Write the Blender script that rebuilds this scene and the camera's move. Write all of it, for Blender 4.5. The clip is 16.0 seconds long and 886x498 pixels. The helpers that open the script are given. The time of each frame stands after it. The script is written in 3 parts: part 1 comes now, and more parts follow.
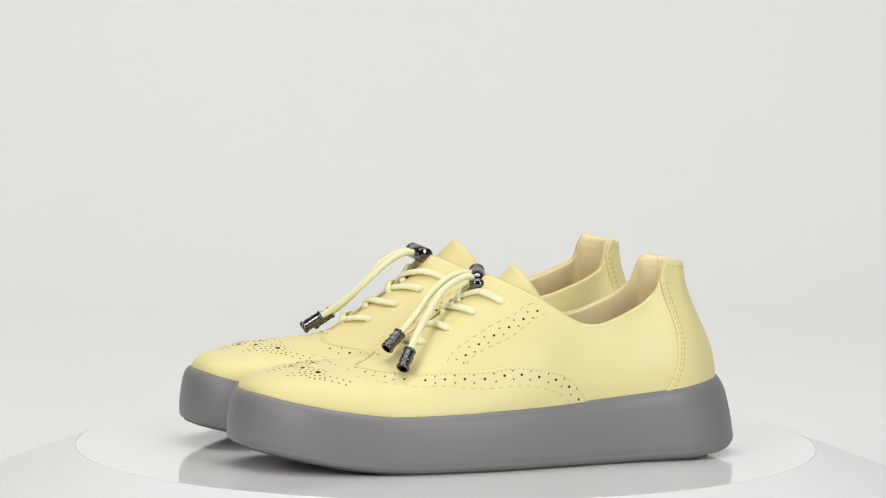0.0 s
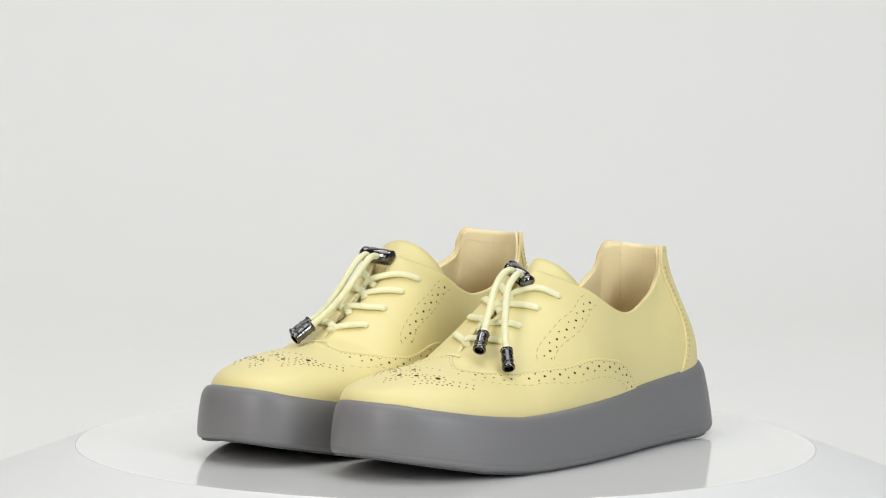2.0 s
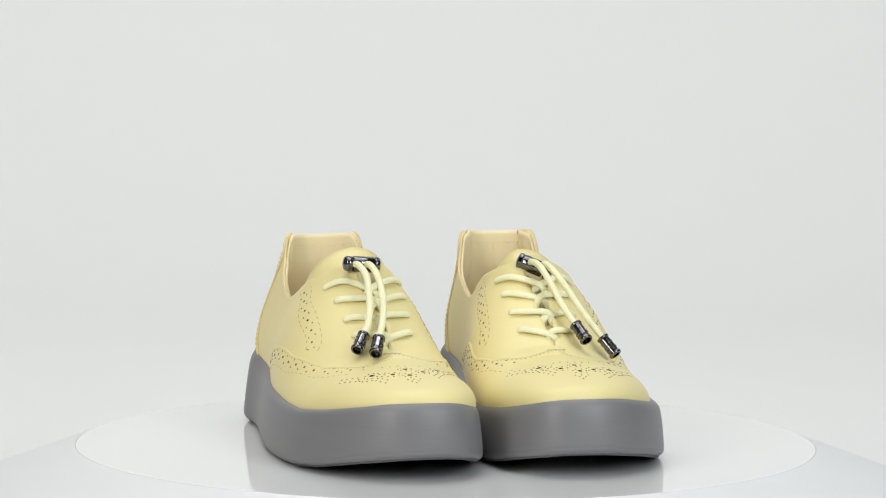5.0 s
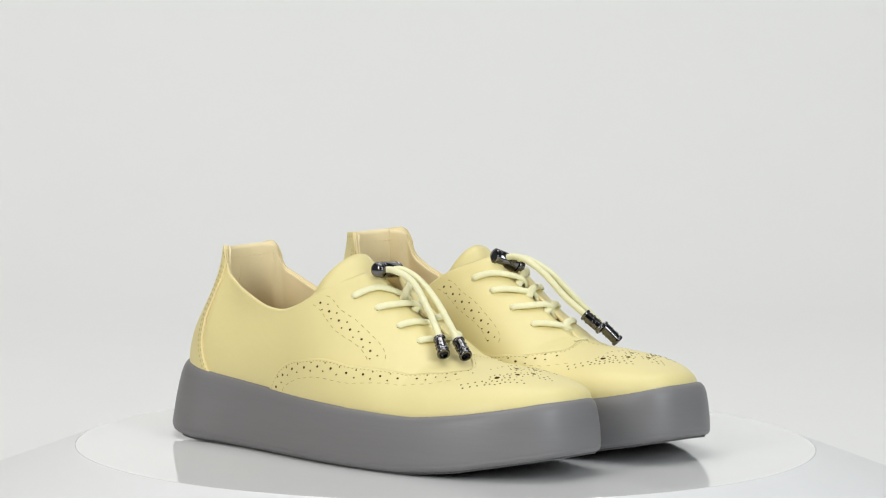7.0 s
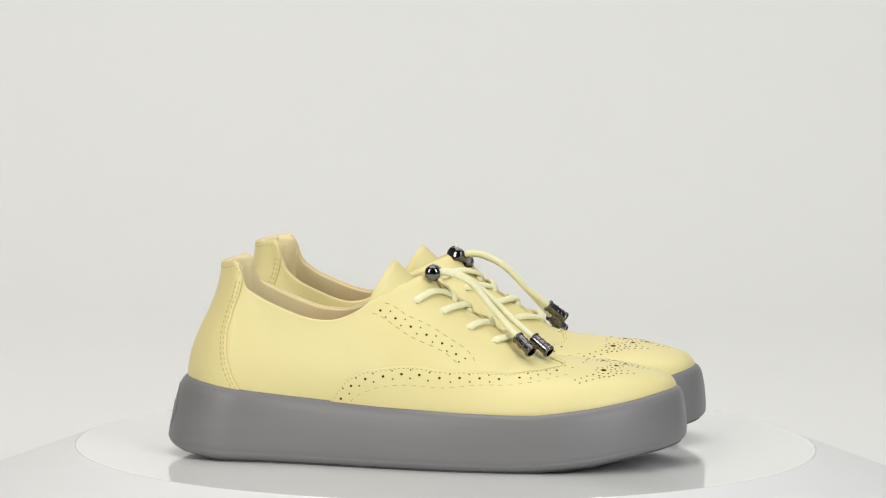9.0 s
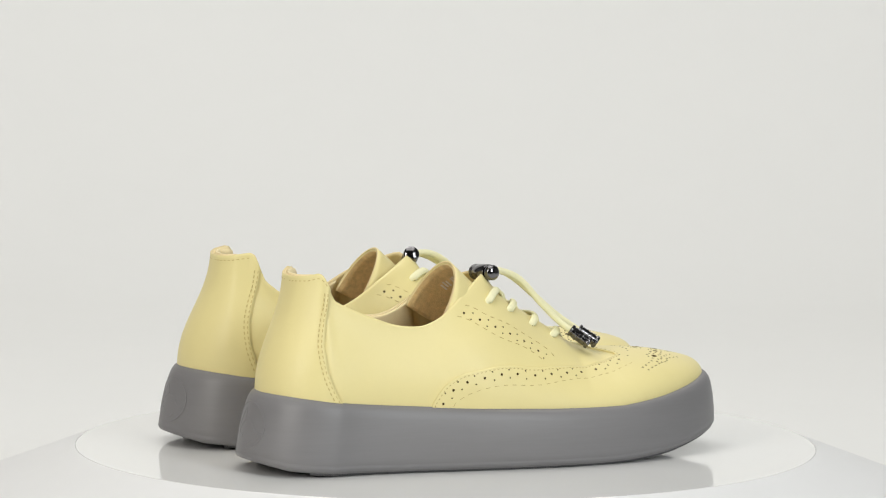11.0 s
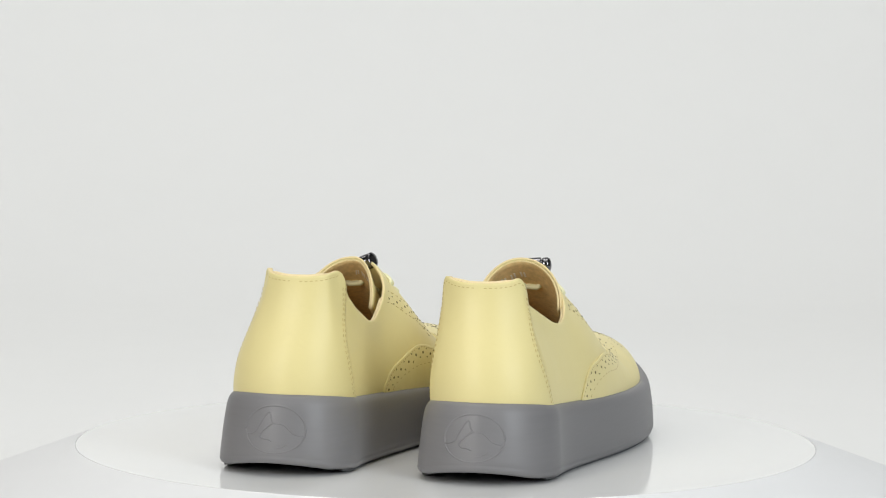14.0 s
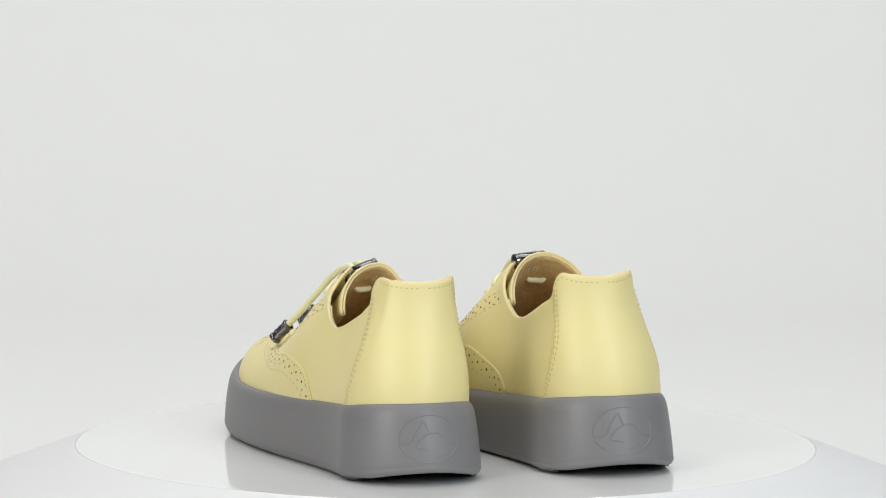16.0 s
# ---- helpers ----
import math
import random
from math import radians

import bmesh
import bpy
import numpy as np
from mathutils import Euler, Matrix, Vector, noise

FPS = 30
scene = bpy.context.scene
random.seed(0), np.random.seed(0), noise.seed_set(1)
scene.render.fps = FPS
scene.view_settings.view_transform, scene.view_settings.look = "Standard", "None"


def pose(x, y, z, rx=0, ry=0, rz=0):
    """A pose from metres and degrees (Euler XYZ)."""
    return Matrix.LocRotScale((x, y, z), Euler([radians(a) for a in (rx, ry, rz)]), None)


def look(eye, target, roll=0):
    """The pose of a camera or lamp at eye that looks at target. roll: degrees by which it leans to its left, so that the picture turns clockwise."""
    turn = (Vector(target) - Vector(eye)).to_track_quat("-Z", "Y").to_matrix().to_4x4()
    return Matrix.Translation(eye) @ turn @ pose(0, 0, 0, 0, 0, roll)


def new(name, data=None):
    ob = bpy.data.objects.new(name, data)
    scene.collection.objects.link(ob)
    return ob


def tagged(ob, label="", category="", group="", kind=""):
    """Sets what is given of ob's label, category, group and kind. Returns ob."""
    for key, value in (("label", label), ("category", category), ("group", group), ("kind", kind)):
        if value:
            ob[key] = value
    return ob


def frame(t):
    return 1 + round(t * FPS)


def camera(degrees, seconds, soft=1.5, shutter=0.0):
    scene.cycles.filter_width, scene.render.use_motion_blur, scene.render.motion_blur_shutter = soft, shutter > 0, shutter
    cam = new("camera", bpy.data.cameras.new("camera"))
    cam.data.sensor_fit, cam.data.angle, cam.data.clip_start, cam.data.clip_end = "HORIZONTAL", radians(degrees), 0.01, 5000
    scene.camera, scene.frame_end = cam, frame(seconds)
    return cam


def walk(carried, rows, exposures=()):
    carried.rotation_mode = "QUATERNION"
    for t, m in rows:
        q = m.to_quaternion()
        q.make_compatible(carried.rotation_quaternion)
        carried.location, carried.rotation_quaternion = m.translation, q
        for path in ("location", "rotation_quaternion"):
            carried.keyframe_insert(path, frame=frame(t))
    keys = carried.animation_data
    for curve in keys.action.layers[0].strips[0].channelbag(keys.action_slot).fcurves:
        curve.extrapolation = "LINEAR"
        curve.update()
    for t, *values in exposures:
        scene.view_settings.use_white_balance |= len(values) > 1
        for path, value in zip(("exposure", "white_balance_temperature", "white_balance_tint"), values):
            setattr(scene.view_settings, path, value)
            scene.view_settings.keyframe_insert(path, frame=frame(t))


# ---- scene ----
cam = camera(7.884, 16.0, soft=1.12)
EYE = Vector((0.0, -3.5, 0.5119))
AHEAD = Vector((-0.00065 * math.cos(-0.11486), math.cos(-0.11486), math.sin(-0.11486)))
VIEW = look(EYE, EYE + AHEAD, 0.44)
walk(cam, [(0.0, VIEW), (16.0, VIEW)],
     exposures=((0.0, 0.0, 6680, 10), (2.5, 0.0, 6580, 10), (4.5, 0.0, 6500, 10), (7.5, -0.04, 6620, 10), (9.0, -0.04, 6780, 10), (12.5, -0.01, 6720, 10), (13.5, 0.0, 6620, 10), (15.0, 0.0, 6530, 10), (16.0, 0.0, 6530, 10)))

# ---- light: soft boxes round a white sweep ----
world = bpy.data.worlds.new("studio")
world.use_nodes = True
world.node_tree.nodes["Background"].inputs[0].default_value = (0.9, 0.95, 1.0, 1)
world.node_tree.nodes["Background"].inputs[1].default_value = 0.05
scene.world = world


def softbox(name, eye, target, size, size_y, watts, colour=(1.0, 0.985, 0.96)):
    lamp = bpy.data.lights.new(name, "AREA")
    lamp.shape, lamp.size, lamp.size_y, lamp.energy, lamp.color = "RECTANGLE", size, size_y, watts, colour
    ob = new(name, lamp)
    ob.matrix_world = look(eye, target)
    return ob


softbox("softbox_warm", (-1.15, -1.55, 1.0), (0, 0, 0.05), 0.6, 1.2, 18.8, (1.0, 0.99, 0.96))
softbox("softbox_cool", (1.15, -1.55, 1.0), (0, 0, 0.05), 0.6, 1.2, 20.8, (0.87, 0.945, 1.0))
softbox("softbox_overhead", (0.0, -0.1, 1.75), (0, 0.1, 0), 1.6, 1.4, 12.8, (0.985, 0.995, 1.0))
# added lamp, out of view, only to brighten the sweep
softbox("backdrop_fill", (-0.25, 0.5, 2.1), (-0.25, 1.6, 0.5), 2.4, 0.6, 17.0, (0.985, 0.995, 1.0))


# ---- materials ----
def material(name, colour, rough, metal=0.0):
    m = bpy.data.materials.new(name)
    m.use_nodes = True
    b = m.node_tree.nodes["Principled BSDF"]
    b.inputs["Base Color"].default_value = (*colour, 1)
    b.inputs["Roughness"].default_value = rough
    b.inputs["Metallic"].default_value = metal
    return m, m.node_tree, b


def surface(name, colour, rough, spread=0.06, coarse=30.0, fine=900.0, bump=0.15, depth=0.0002, metal=0.0, stretch=(1, 1, 1), rough_spread=0.08, crease=0.0):
    """A surface with colour and gloss that vary coarsely, and a fine grain in relief."""
    m, tree, b = material(name, colour, rough, metal)
    n, link = tree.nodes, tree.links.new
    co = n.new("ShaderNodeTexCoord")
    mp = n.new("ShaderNodeMapping")
    mp.inputs["Scale"].default_value = stretch
    link(co.outputs["Object"], mp.inputs["Vector"])
    big, small = n.new("ShaderNodeTexNoise"), n.new("ShaderNodeTexNoise")
    for node, scale in ((big, coarse), (small, fine)):
        node.inputs["Scale"].default_value, node.inputs["Detail"].default_value = scale, 4.0
        link(mp.outputs["Vector"], node.inputs["Vector"])
    both = n.new("ShaderNodeMath")
    both.operation = "MULTIPLY_ADD"
    link(small.outputs["Fac"], both.inputs[0])
    both.inputs[1].default_value = 0.35
    link(big.outputs["Fac"], both.inputs[2])
    ramp = n.new("ShaderNodeMapRange")
    ramp.inputs["From Min"].default_value, ramp.inputs["From Max"].default_value = 0.35, 1.0
    ramp.inputs["To Min"].default_value, ramp.inputs["To Max"].default_value = 1 - spread, 1 + spread
    link(both.outputs[0], ramp.inputs["Value"])
    tint = n.new("ShaderNodeVectorMath")
    tint.operation = "SCALE"
    tint.inputs[0].default_value = colour
    link(ramp.outputs[0], tint.inputs["Scale"])
    link(tint.outputs[0], b.inputs["Base Color"])
    gloss = n.new("ShaderNodeMapRange")
    gloss.inputs["To Min"].default_value, gloss.inputs["To Max"].default_value = rough - rough_spread, rough + rough_spread
    link(big.outputs["Fac"], gloss.inputs["Value"])
    link(gloss.outputs[0], b.inputs["Roughness"])
    relief = n.new("ShaderNodeBump")
    relief.inputs["Strength"].default_value, relief.inputs["Distance"].default_value = bump, depth
    link(small.outputs["Fac"], relief.inputs["Height"])
    link(relief.outputs["Normal"], b.inputs["Normal"])
    if crease:
        folds, deep = n.new("ShaderNodeTexNoise"), n.new("ShaderNodeBump")
        folds.inputs["Scale"].default_value, folds.inputs["Detail"].default_value, folds.inputs["Distortion"].default_value = 48.0, 3.0, 0.5
        link(mp.outputs["Vector"], folds.inputs["Vector"])
        deep.inputs["Strength"].default_value, deep.inputs["Distance"].default_value = crease, 0.0020
        link(folds.outputs["Fac"], deep.inputs["Height"])
        link(deep.outputs["Normal"], relief.inputs["Normal"])
    return m


LEATHER = surface("yellow_leather", (0.792, 0.688, 0.328), 0.43, 0.03, 22, 1400, 0.12, 0.00015, crease=0.26)
LEATHER.node_tree.nodes["Principled BSDF"].inputs["Specular IOR Level"].default_value = 0.42
RAW_EDGE = surface("raw_leather_edge", (0.80, 0.65, 0.35), 0.8, 0.10, 80, 1500, 0.3)
LINING = surface("cream_lining", (0.88, 0.74, 0.44), 0.62, 0.05, 40, 1200, 0.2, crease=0.35)
SUEDE = surface("tan_suede", (0.72, 0.51, 0.23), 0.9, 0.20, 380, 1500, 0.7, 0.0007)
INSOLE = surface("brown_insole", (0.34, 0.23, 0.11), 0.8, 0.15, 120, 1500, 0.3)
RUBBER = surface("grey_rubber", (0.202, 0.196, 0.200), 0.46, 0.07, 25, 500, 0.10, 0.0003, stretch=(0.10, 0.10, 1.8))
TREAD = surface("dark_tread", (0.14, 0.138, 0.14), 0.7, 0.08, 60, 900, 0.3)
CORD = surface("pale_yellow_cord", (0.85, 0.82, 0.53), 0.75, 0.05, 300, 2600, 0.5, 0.0003)
HEEL_THREAD = surface("yellow_ochre_thread", (0.60, 0.47, 0.19), 0.8, 0.1, 300, 2600, 0.3)
THREAD = surface("ochre_thread", (0.50, 0.38, 0.15), 0.8, 0.1, 300, 2600, 0.3)
PALE_THREAD = surface("pale_thread", (0.86, 0.72, 0.42), 0.8, 0.1, 300, 2600, 0.3)
# shade inside the punched holes, put into a dark colour without gloss
HOLE_SHADE = surface("hole_shade", (0.075, 0.05, 0.02), 0.95, 0.2, 300, 2600, 0.2)
HOLE_SHADE.node_tree.nodes["Principled BSDF"].inputs["Specular IOR Level"].default_value = 0.0
STEEL = surface("gunmetal", (0.175, 0.17, 0.175), 0.10, 0.15, 400, 3000, 0.02, 0.0001, metal=1.0, rough_spread=0.03)
ACRYLIC = surface("white_acrylic", (0.80, 0.80, 0.79), 0.07, 0.012, 6, 60, 0.01, rough_spread=0.03)
BASE_PLASTIC = surface("white_plastic", (0.735, 0.735, 0.735), 0.40, 0.02, 6, 80, 0.02)
ACRYLIC.node_tree.nodes["Principled BSDF"].inputs["IOR"].default_value = 1.7
SWEEP = surface("white_paper", (0.80, 0.80, 0.785), 0.9, 0.012, 2.5, 30, 0.02)
# for the added walls: grey cuts bounce and darkens reflections in the metal
ENCLOSURE = surface("grey_enclosure", (0.25, 0.25, 0.25), 0.85, 0.02, 2, 60, 0.05)
INK = surface("pale_stamp_ink", (0.80, 0.70, 0.52), 0.8, 0.2, 500, 2000, 0.1)


# ---- mesh helpers ----
def mesh(name, verts, faces, mats, smooth=True, mirror=False, weld=0.0):
    bm = bmesh.new()
    vs = [bm.verts.new((-x, y, z) if mirror else (x, y, z)) for x, y, z in np.asarray(verts, float).tolist()]
    for f in faces:
        try:
            bm.faces.new([vs[i] for i in (reversed(f) if mirror else f)])
        except ValueError:
            pass
    if weld:
        bmesh.ops.remove_doubles(bm, verts=bm.verts, dist=weld)
        bmesh.ops.dissolve_degenerate(bm, edges=bm.edges, dist=weld)
    me = bpy.data.meshes.new(name)
    bm.to_mesh(me)
    bm.free()
    for m in mats if isinstance(mats, (list, tuple)) else [mats]:
        me.materials.append(m)
    if smooth:
        me.shade_smooth()
    return me


def part(name, me, parent, label=""):
    ob = new(name, me)
    ob.parent = parent
    return tagged(ob, label)


def grid_faces(rows, cols, flip=False, start=0, close=False):
    out = []
    for i in range(rows - 1):
        for j in range(cols if close else cols - 1):
            k = (j + 1) % cols
            f = (start + i * cols + j, start + i * cols + k, start + (i + 1) * cols + k, start + (i + 1) * cols + j)
            out.append(f[::-1] if flip else f)
    return out


def solidify(ob, thick, rim=0, inside=0):
    mod = ob.modifiers.new("thickness", "SOLIDIFY")
    mod.thickness, mod.offset, mod.material_offset_rim, mod.material_offset = thick, -1.0, rim, inside
    mod.use_even_offset = False
    return ob


def spline(points, n):
    """A smooth curve through the points."""
    p = np.asarray(points, float)
    p = np.concatenate([[2 * p[0] - p[1]], p, [2 * p[-1] - p[-2]]])
    out = []
    for t in np.linspace(0, len(p) - 3 - 1e-9, n):
        i = int(t)
        u = t - i
        a, b, c, d = p[i:i + 4]
        out.append(0.5 * (2 * b + (c - a) * u + (2 * a - 5 * b + 4 * c - d) * u * u + (3 * b - a - 3 * c + d) * u ** 3))
    return np.array(out)


def tube(path, wide, thick, up=None, sides=12, verts=None, faces=None):
    """An oval cord along a path; up gives the flat side's normal along it. The ends are closed."""
    verts, faces = ([], []) if verts is None else (verts, faces)
    start = len(verts)
    path = np.asarray(path, float)
    tan = np.gradient(path, axis=0)
    tan /= np.linalg.norm(tan, axis=1, keepdims=True)
    if up is None:
        up = np.tile((0.0, 0.0, 1.0), (len(path), 1))
    for p, t, u in zip(path, tan, up):
        a = np.cross(t, u)
        a /= np.linalg.norm(a) + 1e-9
        b = np.cross(a, t)
        for k in range(sides):
            w = 2 * math.pi * k / sides
            verts.append(tuple(p + a * math.cos(w) * wide / 2 + b * math.sin(w) * thick / 2))
    faces += grid_faces(len(path), sides, False, start, True)
    faces.append(tuple(range(start + sides - 1, start - 1, -1)))
    end = start + (len(path) - 1) * sides
    faces.append(tuple(range(end, end + sides)))
    return verts, faces


def lathe(profile, origin, axis, sides=28):
    """A turned piece: profile of (along, radius) from origin along axis."""
    axis = Vector(axis).normalized()
    turn = axis.to_track_quat("Z", "Y").to_matrix()
    verts, faces = [], []
    for z, r in profile:
        for k in range(sides):
            w = 2 * math.pi * k / sides
            verts.append(tuple(Vector(origin) + turn @ Vector((r * math.cos(w), r * math.sin(w), z))))
    faces = grid_faces(len(profile), sides, False, 0, True)
    faces.append(tuple(range(sides - 1, -1, -1)))
    end = (len(profile) - 1) * sides
    faces.append(tuple(range(end, end + sides)))
    return verts, faces


# ---- shoe surfaces, in the space of a left shoe: x to its outer side, toe at -y, metres ----
ST = (0.04, 0.2, 0.4, 0.6, 0.8, 0.95)
OUTER = np.polyfit(ST, (0.0443, 0.0388, 0.0469, 0.0563, 0.0519, 0.0445), 4)
INNER = np.polyfit(ST, (0.0460, 0.0383, 0.0422, 0.0488, 0.0483, 0.0490), 4)


def cap(s):
    """Rounding of an outline towards its heel and toe."""
    a = np.clip(1 - s / 0.138, 0, 1)
    b = np.clip((s - 0.703) / 0.297, 0, 1)
    return (1 - a ** 1.681) ** (1 / 1.681) * (1 - b ** 2.428) ** (1 / 2.428)


def outline(s, side, heel, toe, inset):
    """Point of a sole outline: s from heel 0 to toe 1, side +1 outer or -1 inner."""
    wo, wi = np.polyval(OUTER, s), np.polyval(INNER, s)
    mid, half = (wo - wi) / 2, (wo + wi) / 2 - inset
    return mid + side * half * cap(s), heel + (toe - heel) * s


def sole_top(y):
    return np.interp(-y, (-0.135, -0.128, -0.115, -0.099, -0.07, -0.04, -0.01, 0.02, 0.05, 0.065, 0.08, 0.095, 0.11, 0.122, 0.132, 0.139),
                     (0.0435, 0.043, 0.0415, 0.0393, 0.0366, 0.0346, 0.033, 0.0315, 0.031, 0.031, 0.0325, 0.0343, 0.0368, 0.0390, 0.0412, 0.0424))


def sole_bottom(y):
    return np.interp(-y, (-0.142, -0.135, -0.128, -0.105, -0.07, 0.05, 0.066, 0.08, 0.095, 0.110, 0.124, 0.133, 0.138, 0.142),
                     (0.0060, 0.0040, 0.0022, 0.0006, 0.0, 0.0, 0.0006, 0.0018, 0.0034, 0.0062, 0.0088, 0.0104, 0.0115, 0.0124))


# top edge of the upper, by s: distance from the midline, y, z; then the bow of the side: rise, outward, drop
TOP = np.array((
    (0.000, 0.0000, 0.1120, 0.1042, 0.40, 0.05, 0.40),
    (0.050, 0.0140, 0.1075, 0.1051, 0.40, 0.10, 0.40),
    (0.085, 0.0190, 0.1030, 0.1067, 0.40, 0.18, 0.40),
    (0.104, 0.0206, 0.1006, 0.1050, 0.40, 0.22, 0.38),
    (0.115, 0.0214, 0.0992, 0.1018, 0.40, 0.24, 0.38),
    (0.125, 0.0220, 0.0980, 0.0982, 0.40, 0.25, 0.37),
    (0.134, 0.0226, 0.0968, 0.0945, 0.42, 0.25, 0.36),
    (0.143, 0.0232, 0.0955, 0.0918, 0.43, 0.25, 0.36),
    (0.190, 0.0268, 0.0840, 0.0858, 0.45, 0.25, 0.35),
    (0.270, 0.0295, 0.0620, 0.0776, 0.45, 0.28, 0.33),
    (0.330, 0.0300, 0.0470, 0.0766, 0.45, 0.30, 0.30),
    (0.390, 0.0285, 0.0350, 0.0815, 0.46, 0.35, 0.25),
    (0.430, 0.0255, 0.0260, 0.0885, 0.48, 0.40, 0.20)))
TOP2 = np.array((
    (0.460, 0.0170, 0.0140, 0.0948, 0.50, 0.45, 0.12),
    (0.478, 0.0110, 0.0065, 0.0985, 0.50, 0.45, 0.10),
    (0.494, 0.0052, -0.0005, 0.1015, 0.50, 0.45, 0.08),
    (0.505, 0.0046, -0.0045, 0.0965, 0.50, 0.45, 0.08),
    (0.520, 0.0041, -0.0090, 0.0905, 0.51, 0.46, 0.08),
    (0.550, 0.0034, -0.0180, 0.0835, 0.52, 0.48, 0.08),
    (0.600, 0.0028, -0.0350, 0.0735, 0.54, 0.50, 0.06),
    (0.640, 0.0018, -0.0490, 0.0647, 0.56, 0.52, 0.05),
    (0.660, 0.0000, -0.0550, 0.0606, 0.58, 0.54, 0.04),
    (0.720, 0.0000, -0.0680, 0.0560, 0.60, 0.56, 0.03),
    (0.800, 0.0000, -0.0850, 0.0549, 0.62, 0.58, 0.02),
    (0.870, 0.0000, -0.0990, 0.0540, 0.66, 0.58, 0.01),
    (0.930, 0.0000, -0.1100, 0.0524, 0.70, 0.55, 0.00),
    (1.000, 0.0000, -0.1180, 0.0506, 0.75, 0.50, 0.00)))
EDGE_ROWS = np.concatenate([TOP, TOP2])
GRID_S = np.linspace(0, 1, 801)


def smooth_keys(width=3.0):
    kernel = np.exp(-0.5 * (np.arange(-12, 13) / width) ** 2)
    kernel /= kernel.sum()
    rows = []
    for k in range(1, 7):
        row = np.interp(GRID_S, EDGE_ROWS[:, 0], EDGE_ROWS[:, k])
        if k in (1, 2):
            near = GRID_S < 0.1
            part_way = (GRID_S[near] / 0.1) ** 0.45
            row[near] = 0.0202 * part_way if k == 1 else 0.1120 - 0.0110 * part_way ** 2.4
        start = -row[12:0:-1] if k == 1 else row[12:0:-1]
        row = np.convolve(np.concatenate([start, row, np.repeat(row[-1], 12)]), kernel, "valid")
        rows.append(row)
    wide = np.exp(-0.5 * (np.arange(-40, 41) / 14.0) ** 2)
    wide /= wide.sum()
    toe = np.clip((GRID_S - 0.70) / 0.05, 0, 1)
    collar = np.clip((GRID_S - 0.165) / 0.03, 0, 1) * np.clip((0.445 - GRID_S) / 0.03, 0, 1)
    for k in range(6):
        row = rows[k]
        start, ends = 2 * row[0] - row[40:0:-1], 2 * row[-1] - row[-2:-42:-1]
        soft = np.convolve(np.concatenate([start, row, ends]), wide, "valid")
        mix = np.ones_like(row) if k > 2 else collar if k == 0 else np.maximum(toe, collar)
        rows[k] = row * (1 - mix) + soft * mix
    rows[0][GRID_S > 0.668] = 0
    return np.array(rows)


TOP_ROWS = smooth_keys()
# slope of the ridge over the toe
RIDGE_FALL = np.clip(np.gradient(TOP_ROWS[2]) / (np.gradient(TOP_ROWS[1]) - 1e-9), 0, 0.6) * np.clip((GRID_S - 0.66) / 0.04, 0, 1)


# how a shoe differs from its fellow: how much further the heel tab reaches round, and how much lower its collar lies
SHAPE = [0.0, 0.0]


def raw_upper(s, h, side):
    fx, fy = outline(s, side, 0.1295, -0.1345, 0.0062)
    fz = sole_top(fy) - 0.003
    tab, sink = SHAPE
    along = s - tab * np.interp(s, (0.06, 0.10, 0.19, 0.34), (0.0, 1.0, 1.0, 0.0))
    tx, ty, tz, rise, out, drop = (np.interp(along, GRID_S, r) for r in TOP_ROWS)
    tz = tz - sink * np.interp(s, (0.15, 0.19, 0.30, 0.39), (0.0, 1.0, 1.0, 0.0))
    ty = ty - 0.27 * (s - along)
    tx = np.interp(ty, (-0.09, -0.05, 0.0, 0.05, 0.09), (0.0, -0.0010, -0.0022, -0.0036, -0.0052)) + side * tx
    if side < 0:
        tx = tx - np.interp(s, (0.17, 0.27, 0.33, 0.36, 0.39, 0.41, 0.43, 0.445, 0.46, 0.478, 0.494, 0.55), (0.0, -0.0032, -0.0034, -0.0032, -0.0022, -0.0010, 0.0002, 0.0015, 0.0023, 0.0025, 0.0022, 0.0))
    flank = np.clip((s - 0.40) / 0.06, 0, 1) * np.clip((0.76 - s) / 0.10, 0, 1)
    rise = rise * (1 - (0.20 if side > 0 else 0.0) * flank)
    out = out * (1 + (-0.17 if side > 0 else MEDIAL_OUT) * flank)
    dx, dy, dz = fx - tx, fy - ty, tz - fz
    far = np.sqrt(dx * dx + dy * dy) + 1e-9
    ox, oy = dx / far, dy / far
    bow = 0.0024 * np.clip(cap(s), 0.5, 1)
    p1 = (fx + ox * bow, fy + oy * bow, fz + rise * dz)
    fall = np.interp(s, GRID_S, RIDGE_FALL)
    p2 = (tx + ox * out * far, ty + oy * out * far, tz - drop * dz + fall * oy * out * far)
    b0, b1, b2, b3 = (1 - h) ** 3, 3 * h * (1 - h) ** 2, 3 * h * h * (1 - h), h ** 3
    p = np.stack([b0 * a + b1 * b + b2 * c + b3 * d for a, b, c, d in zip((fx, fy, fz), p1, p2, (tx, ty, tz))], -1)
    ends = np.clip((s - 0.78) / 0.22, 0, 1)
    low, bulge = (a * (1 - ends) + b * ends for a, b in zip(LEAN[side], (0.0016, 0.0008)))
    lean = np.clip((s - 0.42) / 0.16, 0, 1)
    lean = lean * lean * (3 - 2 * lean) * (1 - 0.3 * np.clip((s - 0.85) / 0.15, 0, 1))
    p[..., 0] -= lean * (low + (0.0026 - low) * h + bulge * 4 * h * (1 - h))
    return p


# the instep leans to the inner side: shift at the sole and between sole and lacing, in metres
LEAN = {1: (0.0020, 0.0016), -1: (0.0012, 0.0003)}
MEDIAL_OUT = 0.42
EVEN_ROWS = 61


